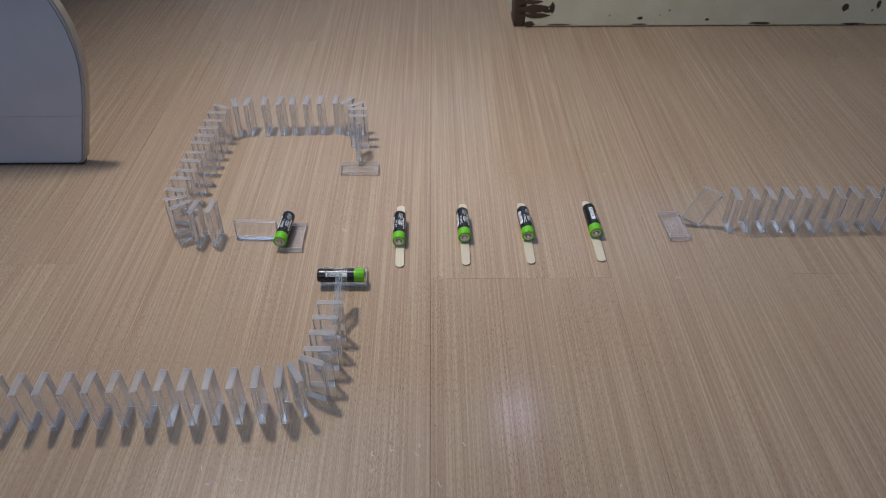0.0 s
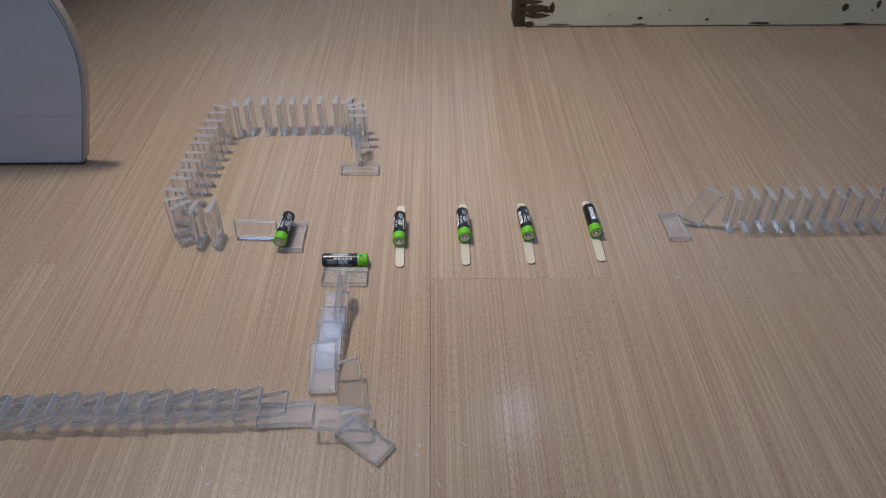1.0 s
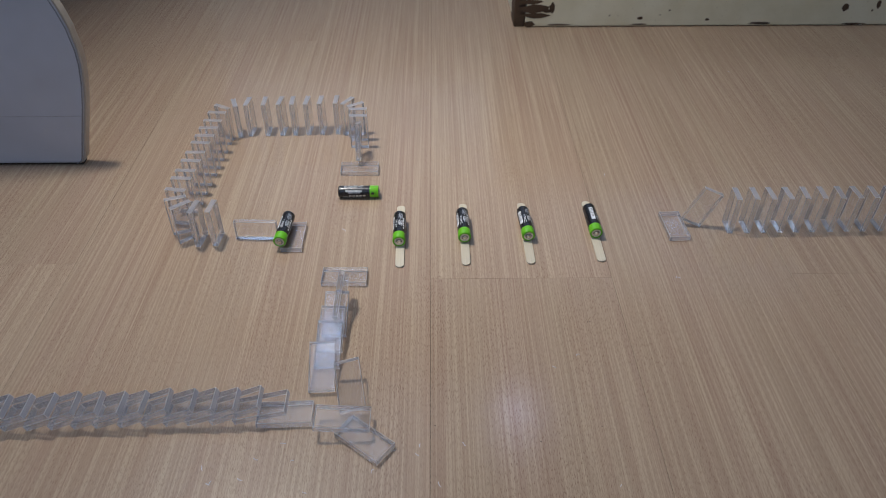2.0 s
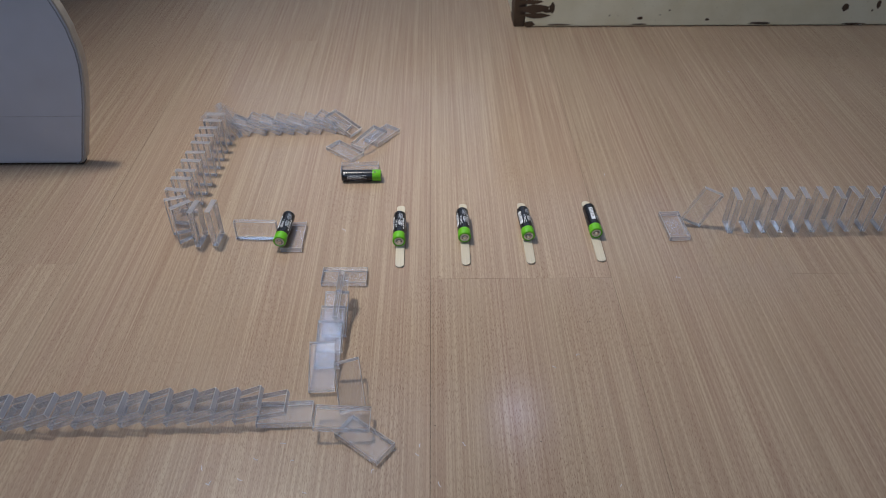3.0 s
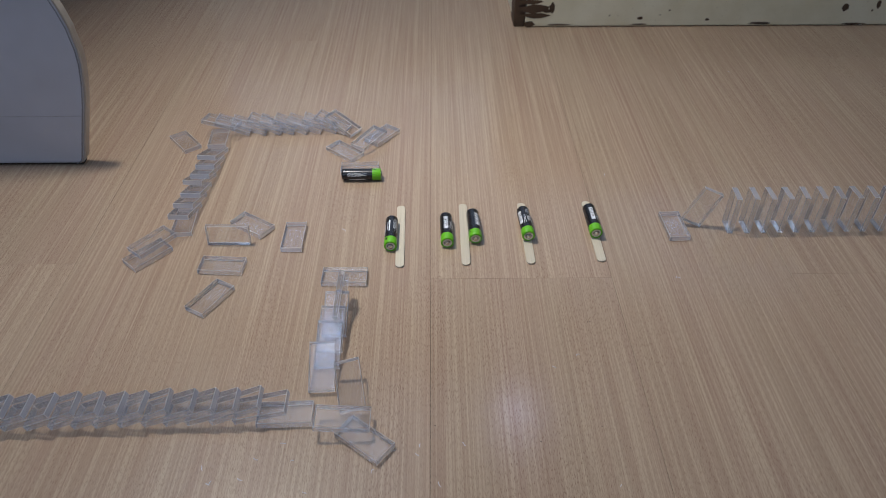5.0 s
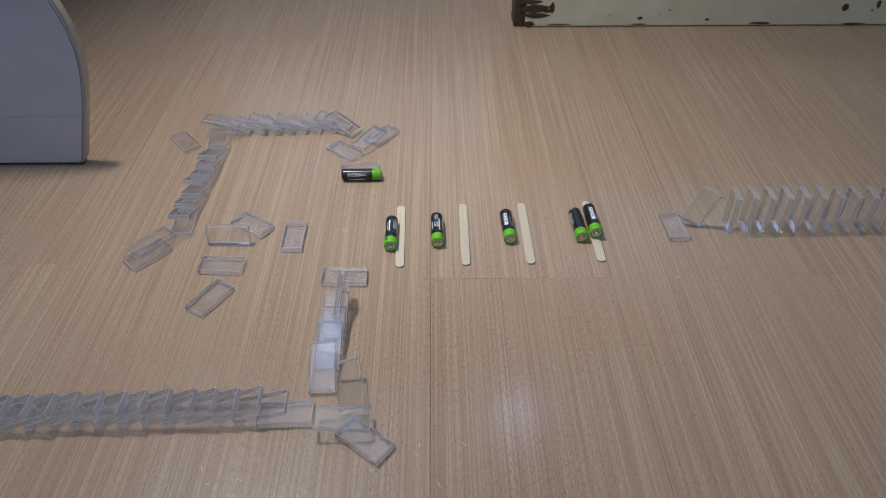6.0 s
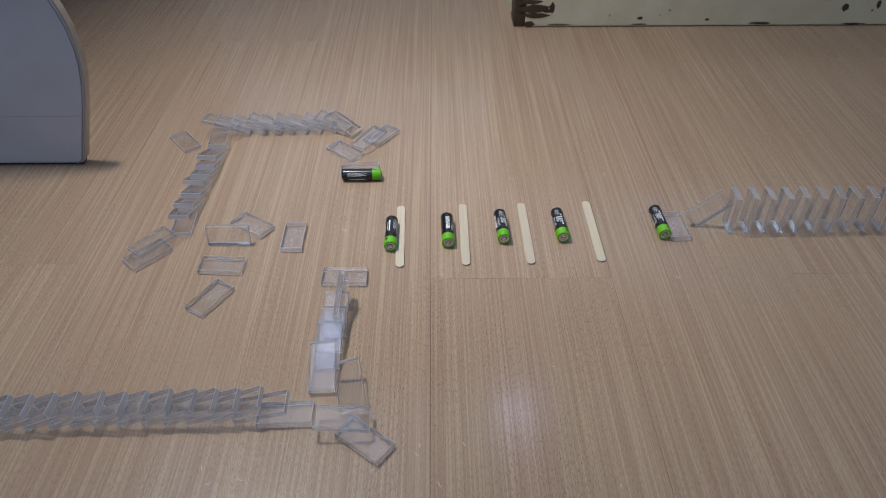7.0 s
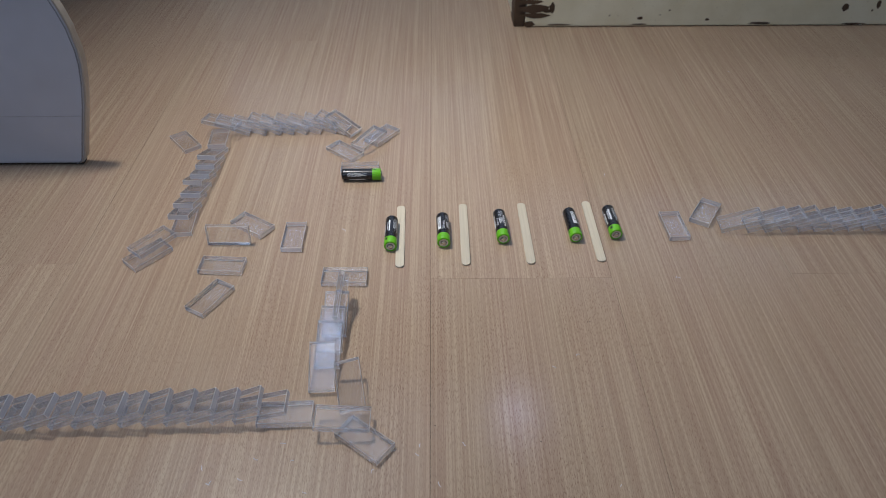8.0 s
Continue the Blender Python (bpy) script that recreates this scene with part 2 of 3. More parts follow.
# ---- desk with a rounded side panel ----
def build_desk():
    desk = tagged(new("desk"), "white laminate desk with a rounded side panel and beige edging", "desk")
    desk.matrix_world = pose(-0.4624, 0.2975, 0.0, 0, 0, 1.0)
    rim = [(-0.010, 0.003), (-0.0045, 0.006), (-0.001, 0.012), (0.006, 0.035), (0.014, 0.060), (0.022, 0.085), (0.030, 0.115), (0.0345, 0.14), (0.0355, 0.158),
           (0.0335, 0.185), (0.029, 0.205), (0.0235, 0.222), (0.010, 0.262), (-0.01, 0.31), (-0.04, 0.37), (-0.08, 0.42), (-0.12, 0.47), (-0.15, 0.53), (-0.16, 0.70)]
    outline = [(-0.62, 0.004), *rim, (-0.62, 0.70)]
    part("side_panel", extrude_outline(bmesh.new(), outline, 0.012, "y", 0.0, 0.0030), DESK, desk)
    # edge band round the curved rim
    bm = bmesh.new()
    band = rim + [(x + 0.0022, z) for x, z in reversed(rim)]
    extrude_outline(bm, band, 0.0120, "y", 0.0012, 0.0)
    part("edge_band", bm, BAND, desk, "beige edge band")
    groove = [(x - 0.0030, z) for x, z in rim] + [(x - 0.0018, z) for x, z in reversed(rim)]
    part("edge_groove", extrude_outline(bmesh.new(), groove, 0.0014, "y", -0.0005, 0.0), DARKER, desk, "dark joint beside the edging")
    part("foot_strip", box(bmesh.new(), (-0.61, 0.003, 0.0), (-0.006, 0.016, 0.004)), SEAM, desk, "dark plastic foot strip")
    part("panel_groove", box(bmesh.new(), (-0.62, -0.0004, 0.0715), (0.016, 0.001, 0.0723)), FAINT, desk, "fine horizontal panel seam")
    part("desktop", box(bmesh.new(), (-0.62, -0.02, 0.70), (-0.12, 1.2, 0.725), 0.003, 2), DESK, desk)
    part("back_panel", box(bmesh.new(), (-0.60, 0.0185, 0.10), (-0.585, 1.18, 0.6985)), DESK, desk)
    part("far_side_panel", box(bmesh.new(), (-0.62, 1.182, 0.0), (-0.16, 1.2, 0.6985), 0.0015), DESK, desk)
    return desk


build_desk()


# ---- cabinet whose chipped plinth shows ----
def blob(cx, cz, w, h, seed, n=11):
    r = random.Random(seed)
    return [(cx + w / 2 * math.cos(2 * math.pi * i / n) * r.uniform(0.72, 1.1), cz + h / 2 * math.sin(2 * math.pi * i / n) * r.uniform(0.72, 1.1)) for i in range(n)]


def build_cabinet():
    cab = tagged(new("cabinet"), "old low cream-painted wooden cabinet with chipped plinth", "cabinet")
    cab.matrix_world = pose(0.132, 0.7475, 0.0, 0, 0, 1.2)
    part("plinth", box(bmesh.new(), (0.012, 0.0, 0.0012), (1.3, 0.02, 0.11), 0.0025, 2), PAINT, cab, "cream painted plinth board, paint chipped")
    part("corner_post", box(bmesh.new(), (-0.008, 0.003, 0.0), (0.0118, 0.05, 0.33), 0.002, 2), BARE, cab, "bare dark wooden corner post")
    part("side_panel", box(bmesh.new(), (-0.006, 0.0502, 0.0), (0.012, 0.45, 0.33), 0.001), PAINT, cab)
    part("front_panel", box(bmesh.new(), (0.012, 0.004, 0.1102), (1.3, 0.02, 0.33), 0.002), PAINT, cab)
    part("cabinet_top", box(bmesh.new(), (-0.015, -0.01, 0.3302), (1.31, 0.46, 0.355), 0.003), PAINT, cab)
    # dark filler strip, its colour stands in for shade in the gap below
    part("plinth_shade_strip", box(bmesh.new(), (0.013, 0.004, 0.0), (1.29, 0.018, 0.0011)), SEAM, cab, "dark strip standing in for shade in the gap under plinth")
    chips = [(0.030, 0.022, 0.05, 0.010), (0.028, 0.034, 0.06, 0.016), (0.020, 0.006, 0.02, 0.012), (0.058, 0.036, 0.010, 0.020), (0.050, 0.030, 0.022, 0.007),
             (0.215, 0.016, 0.010, 0.006), (0.335, 0.013, 0.008, 0.005), (0.575, 0.034, 0.014, 0.015), (0.633, 0.039, 0.009, 0.018),
             (0.43, 0.006, 0.045, 0.005), (0.215, 0.005, 0.03, 0.003), (0.07, 0.005, 0.05, 0.003), (0.60, 0.004, 0.05, 0.003), (0.265, 0.030, 0.004, 0.003),
             (0.25, 0.022, 0.003, 0.002), (0.625, 0.028, 0.004, 0.004), (0.02, 0.046, 0.05, 0.008), (0.16, 0.021, 0.003, 0.002)]
    for i, (x, z, w, h) in enumerate(chips):
        part("paint_chip", extrude_outline(bmesh.new(), blob(x, z, w, h, i), 0.0012, "y", -0.0004), BARE, cab, "dark bare wood where paint flaked off" if i == 0 else "")
    return cab


build_cabinet()


# ---- dominoes ----
L, W, T = 0.048, 0.0238, 0.0062


def domino_mesh():
    bm = box(bmesh.new(), (-L / 2, -W / 2, -T / 2), (L / 2, W / 2, T / 2), 0.0005, 2)
    for f in bm.faces:
        n = [abs(c) for c in f.normal]
        f.material_index = 3 if max(n) < 0.99 else 1 if n[0] > 0.9 else 2 if n[1] > 0.9 else 0
    me = bpy.data.meshes.new("domino")
    bm.to_mesh(me)
    bm.free()
    me.materials.append(CLEAR)
    me.materials.append(FROST)
    me.materials.append(SIDE)
    me.materials.append(RIM)
    return me


DOMINO = domino_mesh()
MOVES = []                                   # (thing, rows), keyed at the end


def domino(m, label, group):
    ob = new("domino", DOMINO)
    ob.matrix_world = m
    return tagged(ob, label, "domino", group)


def standing(x, y, heading, tau=0.0, slide=0.0):
    """A domino upright at x, y that tips by tau degrees towards its heading, on its leading lower edge."""
    turn = pose(0, 0, 0, 0, -90 + tau, heading)
    ahead = Vector((math.cos(radians(heading)), math.sin(radians(heading)), 0))
    pivot = Vector((x, y, 0.0003)) + ahead * (T / 2 + slide)
    return Matrix.Translation(pivot - turn.to_3x3() @ Vector((-L / 2, 0, -T / 2))) @ turn


FALL = ((0.0, 0.0), (0.0334, 0.09), (0.0667, 0.36), (0.1, 0.74), (0.1334, 1.0))


def topple(x, y, heading, t, tau, group, slide=0.0, end=None, hold=0.0, twist=0.0):
    """A standing domino that falls at t, leans at tau, or goes on to come to rest at the pose end."""
    ob = domino(standing(x, y, heading), "clear acrylic domino standing upright on the floor", group)
    rows = [(0.0, standing(x, y, heading))]
    for dt, k in FALL:
        if end is not None and k > 0.5:
            break
        rows.append((t + dt, standing(x, y, heading + twist * k, tau * k, slide * k)))
    if end is None:
        last = rows[-1][1]
    else:
        last = end
        mid = rows[-1][1].lerp(end, 0.55)
        rows += [(t + 0.1, mid), (t + 0.17 + hold, end)]
    rows.append((8.0, last))
    MOVES.append((ob, rows))
    return ob


def knock(start, label, group, steps):
    ob = domino(start, label, group)
    rows = [(0.0, start), *steps, (8.0, steps[-1][1])]
    MOVES.append((ob, rows))
    return ob


G1, G2, G3 = "dominoes of the near chain", "dominoes of the curved chain", "dominoes of the far chain"
LEAN = "clear acrylic domino tilted on one corner beside a flat one"
FLAT = "clear acrylic domino lying flat on the floor"
rng = random.Random(4)

# near chain: a row that falls along +x, then a bend that falls away from the camera
for i in range(-3, 13):
    x = -0.3735 + 0.01967 * i + rng.uniform(-0.0005, 0.0005)
    y = -0.1079 + 0.00082 * i
    if i == 12:
        topple(x, y, 4, 0.322 + 0.025 * i, 80, G1, end=pose(-0.0660, -0.1285, 0.0033, 0, 0, -37.0))
    elif i == 11:
        topple(x, y, 4, 0.322 + 0.025 * i, 88, G1, end=pose(-0.1372, -0.1022, 0.0034, 0, 0, 2.5))
    else:
        topple(x, y, 2 + rng.uniform(-2, 2), 0.322 + 0.025 * i, 68 + rng.uniform(-1.2, 1.2) + (6 if i == 10 else 0), G1, -0.006 + rng.uniform(-0.001, 0.001))
topple(-0.1248, -0.0932, 31, 0.62, 80, G1, end=pose(-0.0855, -0.1137, 0.0122, 0.7, 3.5, 0.2))
topple(-0.1125, -0.0800, 69, 0.635, 80, G1, end=pose(-0.0828, -0.0775, 0.0128, -11.3, -17.6, 101.9))
topple(-0.1096, -0.0663, 90, 0.65, 70, G1, slide=-0.013, twist=4)
topple(-0.1078, -0.0466, 90, 0.665, 70, G1, slide=-0.005)
topple(-0.1074, -0.0276, 90, 0.69, 71, G1, slide=-0.004)
topple(-0.1058, -0.0080, 90, 0.71, 70, G1, slide=-0.003)
knock(pose(-0.1016, 0.0185, 0.0258, 90, -48, 83), LEAN, G1,
      [(0.74, pose(-0.1016, 0.0185, 0.0258, 90, -48, 83)), (0.80, pose(-0.1016, 0.022, 0.0243, 90, -40, 83)), (0.90, pose(-0.1016, 0.0268, 0.0226, 90, -31, 83))])
tagged(domino(pose(-0.1046, 0.0782, 0.0033, 0, 0, 0.2), "clear acrylic domino lying flat under a battery", G1))

# curved chain: starts beside the far flat domino, runs left, then towards the camera
tagged(domino(pose(-0.1072, 0.2867, 0.0033, 0, 0, 1.9), FLAT, G2))
S2 = pose(-0.1097, 0.3162, 0.0268, 90, -68, 90)
knock(S2, LEAN, G2, [(2.62, S2), (2.67, pose(-0.110, 0.319, 0.0265, 88, -75, 85)), (2.72, pose(-0.117, 0.323, 0.018, 50, -50, 105)), (2.78, pose(-0.128, 0.326, 0.008, 15, -10, 125)), (2.84, pose(-0.1307, 0.3287, 0.0032, 0, 0, 139.2))])
topple(-0.1119, 0.3448, 90, 2.70, 70, G2, end=pose(-0.1000, 0.3500, 0.0100, 0, -7, 53))
topple(-0.1136, 0.3626, 94, 2.71, 75, G2, end=pose(-0.0840, 0.3700, 0.0034, 0, 0, 54))
topple(-0.1184, 0.3750, 122, 2.74, 71, G2, twist=25)
topple(-0.1300, 0.3850, 148, 2.76, 71, G2, twist=15)
row = ((-0.1457, 0.3885), (-0.1667, 0.3871), (-0.1851, 0.3860), (-0.2045, 0.3850), (-0.2210, 0.3845), (-0.2419, 0.3835), (-0.2644, 0.3825))
for i, (x, y) in enumerate(row):
    topple(x, y, 180 + rng.uniform(-5, 3), 2.785 + 0.0185 * i, 70.5 + rng.uniform(-2, 2), G2)
topple(-0.2812, 0.3778, 200, 2.92, 70, G2, end=pose(-0.3030, 0.3766, 0.0197, 6.1, -6.7, 168.4))
topple(-0.2954, 0.3675, 240, 2.945, 80, G2, end=pose(-0.3491, 0.3512, 0.0032, 0, 0, 309.7), hold=0.05)
col = (0.3520, 0.3307, 0.3120, 0.2930, 0.2764, 0.2538, 0.2352, 0.2140, 0.1978)
for i, y in enumerate(col):
    rest = pose(-0.2998, 0.1710, 0.0040, 0, -2, 275.5) if i == 8 else pose(-0.3014, 0.3480, 0.0105, 0, -5, 277) if i == 0 else None
    topple(-0.2982 - 0.0005 * i, y, 268 + rng.uniform(-3, 3), 2.97 + 0.018 * i, 71 + rng.uniform(-2, 2), G2, -0.006 + 0.0014 * i, end=rest)
topple(-0.3024, 0.1748, 262, 3.13, 80, G2, end=pose(-0.3250, 0.1132, 0.0036, -1, 1, 229.9))
topple(-0.2982, 0.1584, 290, 3.14, 80, G2, end=pose(-0.3230, 0.1277, 0.0100, 1, 2, 232.1), hold=0.03)
topple(-0.2893, 0.1458, 312, 3.15, 80, G2, end=pose(-0.2397, 0.0452, 0.0032, 0, 0, 241.6 + 30), hold=0.08)
MOVES[-1][1][-2:] = [(3.50, pose(-0.2397, 0.0470, 0.0032, 0, 0, 252)), (3.60, pose(-0.2397, 0.0452, 0.0032, 0, 0, 241.6)), (8.0, pose(-0.2397, 0.0452, 0.0032, 0, 0, 241.6))]
topple(-0.2735, 0.1422, 353, 3.15, 80, G2, end=pose(-0.2391, 0.0959, 0.0032, 0, 0, -2.8), hold=0.06)
EDGE = pose(-0.2407, 0.1379, 0.0125, 82.0, 0, 0.5)
topple(-0.2548, 0.1436, 355, 3.16, 80, G2, end=pose(-0.2470, 0.140, 0.012, 40, -8, 0.5))
MOVES[-1][1][-1:] = [(3.48, EDGE), (8.0, EDGE)]
E0 = pose(-0.2113, 0.1475, 0.0122, 87.0, 0, -1.5)
knock(E0, "clear acrylic domino standing on its long edge beside a battery", G2,
      [(3.26, E0), (3.34, pose(-0.205, 0.1475, 0.0125, 87, 2, -3)), (3.42, pose(-0.198, 0.151, 0.0125, 80, 0, -12)), (3.52, pose(-0.204, 0.158, 0.0120, 58, 0, -20)),
       (3.62, pose(-0.214, 0.164, 0.008, 25, 0, -28)), (3.72, pose(-0.2212, 0.1679, 0.0032, 0, 0, -33.1))])
tagged(domino(pose(-0.1694, 0.1462, 0.0033, 0, 0, 91), "clear acrylic domino lying flat under a battery", G2))

# far chain: a tilted domino tips a row that runs out of view
F0 = pose(0.2681, 0.1685, 0.0033, 0, 0, 93.0)
knock(F0, FLAT, G3, [(6.82, F0), (6.95, pose(0.2695, 0.1685, 0.0033, 0, 0, 92.8)), (7.2, pose(0.2681, 0.1687, 0.0033, 0, 0, 93.0))])
S3 = pose(0.2967, 0.1736, 0.0268, 88, -68, -3)
knock(S3, LEAN, G3, [(6.84, S3), (6.93, pose(0.2990, 0.1736, 0.0265, 88, -58, -3)), (7.0, pose(0.3050, 0.1740, 0.0235, 86, -45, -3)), (7.07, pose(0.312, 0.178, 0.022, 75, -20, 10)), (7.12, pose(0.310, 0.184, 0.013, 40, -5, 30)),
                     (7.2, pose(0.3110, 0.192, 0.0045, 6, 0, 52)), (7.27, pose(0.3115, 0.1947, 0.0033, 0, 0, 57.7))])
for i in range(15):
    x = 0.3307 + 0.0194 * i + rng.uniform(-0.0005, 0.0005)
    topple(x, 0.1700 + 0.00055 * i, rng.uniform(-3, 3), 7.05 + 0.017 * i, 71 + rng.uniform(-2, 2), G3, -0.012 if i == 0 else rng.uniform(-0.002, 0.001))


# ---- ice-cream sticks ----
def build_stick(m):
    pts, r, half = [], 0.0049, 0.0562
    for s in (1, -1):
        for i in range(13):
            a = math.pi * (i / 12 - 0.5)
            pts.append((s * (half - r + r * math.cos(a)), s * r * math.sin(a)))
    ob = part("wooden_stick", extrude_outline(bmesh.new(), pts, 0.002, "z", 0.0, 0.0003), STICK)
    ob.matrix_world = m
    return tagged(ob, "pale birch ice-cream stick lying flat on the floor", "wooden stick", "sticks in a row")


for a, b in (((-0.0504, 0.2113), (-0.0470, 0.0987)), ((0.0235, 0.2163), (0.0254, 0.1019)), ((0.0939, 0.2178), (0.0967, 0.1051)), ((0.1723, 0.2229), (0.1746, 0.1083))):
    build_stick(pose((a[0] + b[0]) / 2, (a[1] + b[1]) / 2 - 0.003, 0.0, 0, 0, math.degrees(math.atan2(a[1] - b[1], a[0] - b[0]))))


# ---- batteries ----
R = 0.00725


def wrapped(bm, x0, x1, a0, a1, radius, steps=6):
    """A patch of sleeve print from x0 to x1 and angle a0 to a1 in degrees, 0 at the top."""
    grid = []
    for i in range(steps + 1):
        a = radians(a0 + (a1 - a0) * i / steps)
        grid.append([bm.verts.new((x, -radius * math.sin(a), radius * math.cos(a))) for x in (x0, x1)])
    for p, q in zip(grid, grid[1:]):
        bm.faces.new((p[0], p[1], q[1], q[0]))
    bmesh.ops.recalc_face_normals(bm, faces=bm.faces)
    return bm


def wrapped_text(words, size, x, angle, radius):
    """Lettering bent round the sleeve, running along it."""
    cu = bpy.data.curves.new("print", "FONT")
    cu.body, cu.size, cu.resolution_u = words, size, 2
    tmp = new("print_source", cu)
    me = tmp.to_mesh()
    bm = bmesh.new()
    bm.from_mesh(me)
    tmp.to_mesh_clear()
    bpy.data.objects.remove(tmp)
    for v in bm.verts:
        a = radians(angle) + v.co.y / radius
        v.co = Vector((x - v.co.x, -radius * math.sin(a), radius * math.cos(a)))
    return bm


def build_battery():
    bat = tagged(new("battery"), "black and green AA battery with white print", "battery", "batteries")
    prof = [(-0.0252, 0), (-0.0252, 0.0052), (-0.02495, 0.0062), (-0.0245, 0.0069), (-0.0236, R - 0.0001), (-0.0228, R), (0.0132, R)]
    part("sleeve", lathe(bmesh.new(), prof), BLACK, bat, "glossy black sleeve")
    part("green_band", lathe(bmesh.new(), [(0.0132, R), (0.0232, R), (0.0236, R - 0.0002), (0.0239, R - 0.0008), (0.0238, 0.0052)]), GREEN, bat, "bright green band")
    part("insulator_ring", lathe(bmesh.new(), [(0.0238, 0.0054), (0.02385, 0.0034), (0.0230, 0.0033)]), RING, bat, "pale end ring")
    part("end_groove", lathe(bmesh.new(), [(0.0232, 0.0035), (0.0232, 0.0022)]), DARKINK, bat, "dark groove round the button")
    part("positive_terminal", lathe(bmesh.new(), [(0.0231, 0.0030), (0.0236, 0.0029), (0.0242, 0.0027), (0.0250, 0.0026), (0.0253, 0.0022), (0.0253, 0)]), STEEL, bat, "nickel button terminal")
    part("negative_terminal", lathe(bmesh.new(), [(-0.02535, 0), (-0.02535, 0.0048), (-0.0251, 0.0050)]), STEEL, bat, "steel base")
    q = R + 0.00005
    part("white_panel", wrapped(bmesh.new(), -0.016, 0.006, -88, -52, q), INK, bat, "white printed label panel")
    for k in range(4):
        bm, x = bmesh.new(), -0.0148
        for step in ((0.0042, 0.0062, 0.0030), (0.0070, 0.0036, 0.0040), (0.0030, 0.0058, 0.0052), (0.0054, 0.0030, 0.0034))[k]:
            wrapped(bm, x, x + step, -83 + 8 * k, -80.0 + 8 * k, q + 0.00003, 1)
            x += step + 0.0009
        part("panel_line", bm, DARKINK, bat)
    part("capacity_print", wrapped_text("1250mAh", 0.0042, 0.0085, -122, q), INK, bat, "white capacity lettering")
    for k in range(2):
        bm = bmesh.new()
        for j in range(6):
            wrapped(bm, -0.0195 + 0.0125 * k, -0.0088 + 0.0125 * k - 0.0014 * ((j * 2 + k) % 3), -172 + 7 * j, -169 + 7 * j, q, 1)
        part("print_block", bm, INK if k else GREYINK, bat)
    bm = bmesh.new()
    for j in range(5):
        wrapped(bm, -0.012 + 0.0042 * j, -0.0090 + 0.0042 * j, 172, 184, q, 2)
    part("print_row", bm, INK, bat)
    bm = bmesh.new()
    for j in range(5):
        wrapped(bm, -0.018, 0.006 - 0.0035 * (j * 2 % 3), 56 + 8 * j, 59 + 8 * j, q, 1)
    part("print_block", bm, INK, bat)
    part("print_bar", wrapped(bmesh.new(), -0.016, 0.004, 122, 134, q, 3), INK, bat)
    part("print_bar", wrapped(bmesh.new(), -0.013, 0.002, 140, 150, q, 3), GREYINK, bat)
    part("slot_mark", wrapped(bmesh.new(), 0.0150, 0.0190, 140, 162, q, 3), DARKINK, bat, "dark slot in the green band")
    part("sign_mark", wrapped(bmesh.new(), 0.0155, 0.0175, 10, 26, q, 2), DARKINK, bat)
    part("sign_mark", wrapped(bmesh.new(), -0.0225, -0.021, 25, 45, q, 2), GREYINK, bat)
    return bat


BATTERY = build_battery()


def rolling(bat, stops, spin, sense):
    """Rows for a battery that rolls without slipping through stops of (t, x, y, height, heading)."""
    rows, last = [], None
    dense = [stops[0]]
    for a, b in zip(stops, stops[1:]):
        n = max(1, math.ceil(math.hypot(b[1] - a[1], b[2] - a[2]) / 0.006))
        n = min(n, max(1, int((b[0] - a[0]) * 30)))
        for i in range(1, n + 1):
            dense.append(tuple(a[j] + (b[j] - a[j]) * i / n for j in range(5)))
    for t, x, y, z, h in dense:
        if last is not None:
            side = Vector((-math.sin(radians(h)), math.cos(radians(h))))
            spin += sense * math.degrees(side.dot(Vector((x - last[0], y - last[1]))) / R)
        last = (x, y)
        rows.append((t, pose(x, y, R + z, spin, 0, h)))
    rows.append((8.0, rows[-1][1]))
    MOVES.append((bat, rows))
    bat.matrix_world = rows[0][1]


def battery():
    return copy_thing(BATTERY, pose(0, 0, 0))


D, K = T, 0.002                              # a battery lies on a domino, or on a stick
rolling(BATTERY, [(0, -0.1057, 0.0690, D, 0.5), (0.8, -0.1057, 0.0690, D, 0.5), (0.84, -0.106, 0.0775, D, 0.5), (0.9, -0.1063, 0.0895, D * 0.9, 0.3), (0.94, -0.106, 0.0950, 0.002, 0), (1.0, -0.1055, 0.1010, 0, 0), (1.1, -0.1044, 0.1113, 0, 0),
                  (1.2, -0.1035, 0.1225, 0, 0), (1.3, -0.1032, 0.1380, 0, 0), (1.4, -0.1030, 0.1516, 0, 0), (1.5, -0.1027, 0.1670, 0, 0), (1.6, -0.1028, 0.1805, 0, 0.2), (1.7, -0.1028, 0.1945, 0, 0.4), (2.0, -0.1026, 0.2300, 0, 0.8),
                  (2.3, -0.1024, 0.2545, 0, 1), (2.6, -0.1022, 0.2672, 0, 1), (2.8, -0.1021, 0.2645, 0, 1), (3.4, -0.1023, 0.2675, 0, 1)], 115, -1)
rolling(battery(), [(0, -0.1795, 0.1479, D, -93), (3.26, -0.1795, 0.1479, D, -93), (3.3, -0.1750, 0.1472, D, -92), (3.4, -0.1684, 0.1465, D, -91.5), (3.5, -0.1613, 0.1462, D, -91), (3.6, -0.1540, 0.1462, D * 0.9, -91), (3.7, -0.1411, 0.1477, 0, -91),
                    (3.8, -0.1280, 0.1477, 0, -91), (3.9, -0.1132, 0.1478, 0, -90), (4.0, -0.0998, 0.1479, 0, -90), (4.1, -0.0865, 0.148, 0, -89.5), (4.2, -0.0742, 0.148, 0, -89), (4.3, -0.0616, 0.1481, 0, -89), (4.4, -0.0589, 0.1481, 0, -89)], 120, -1)
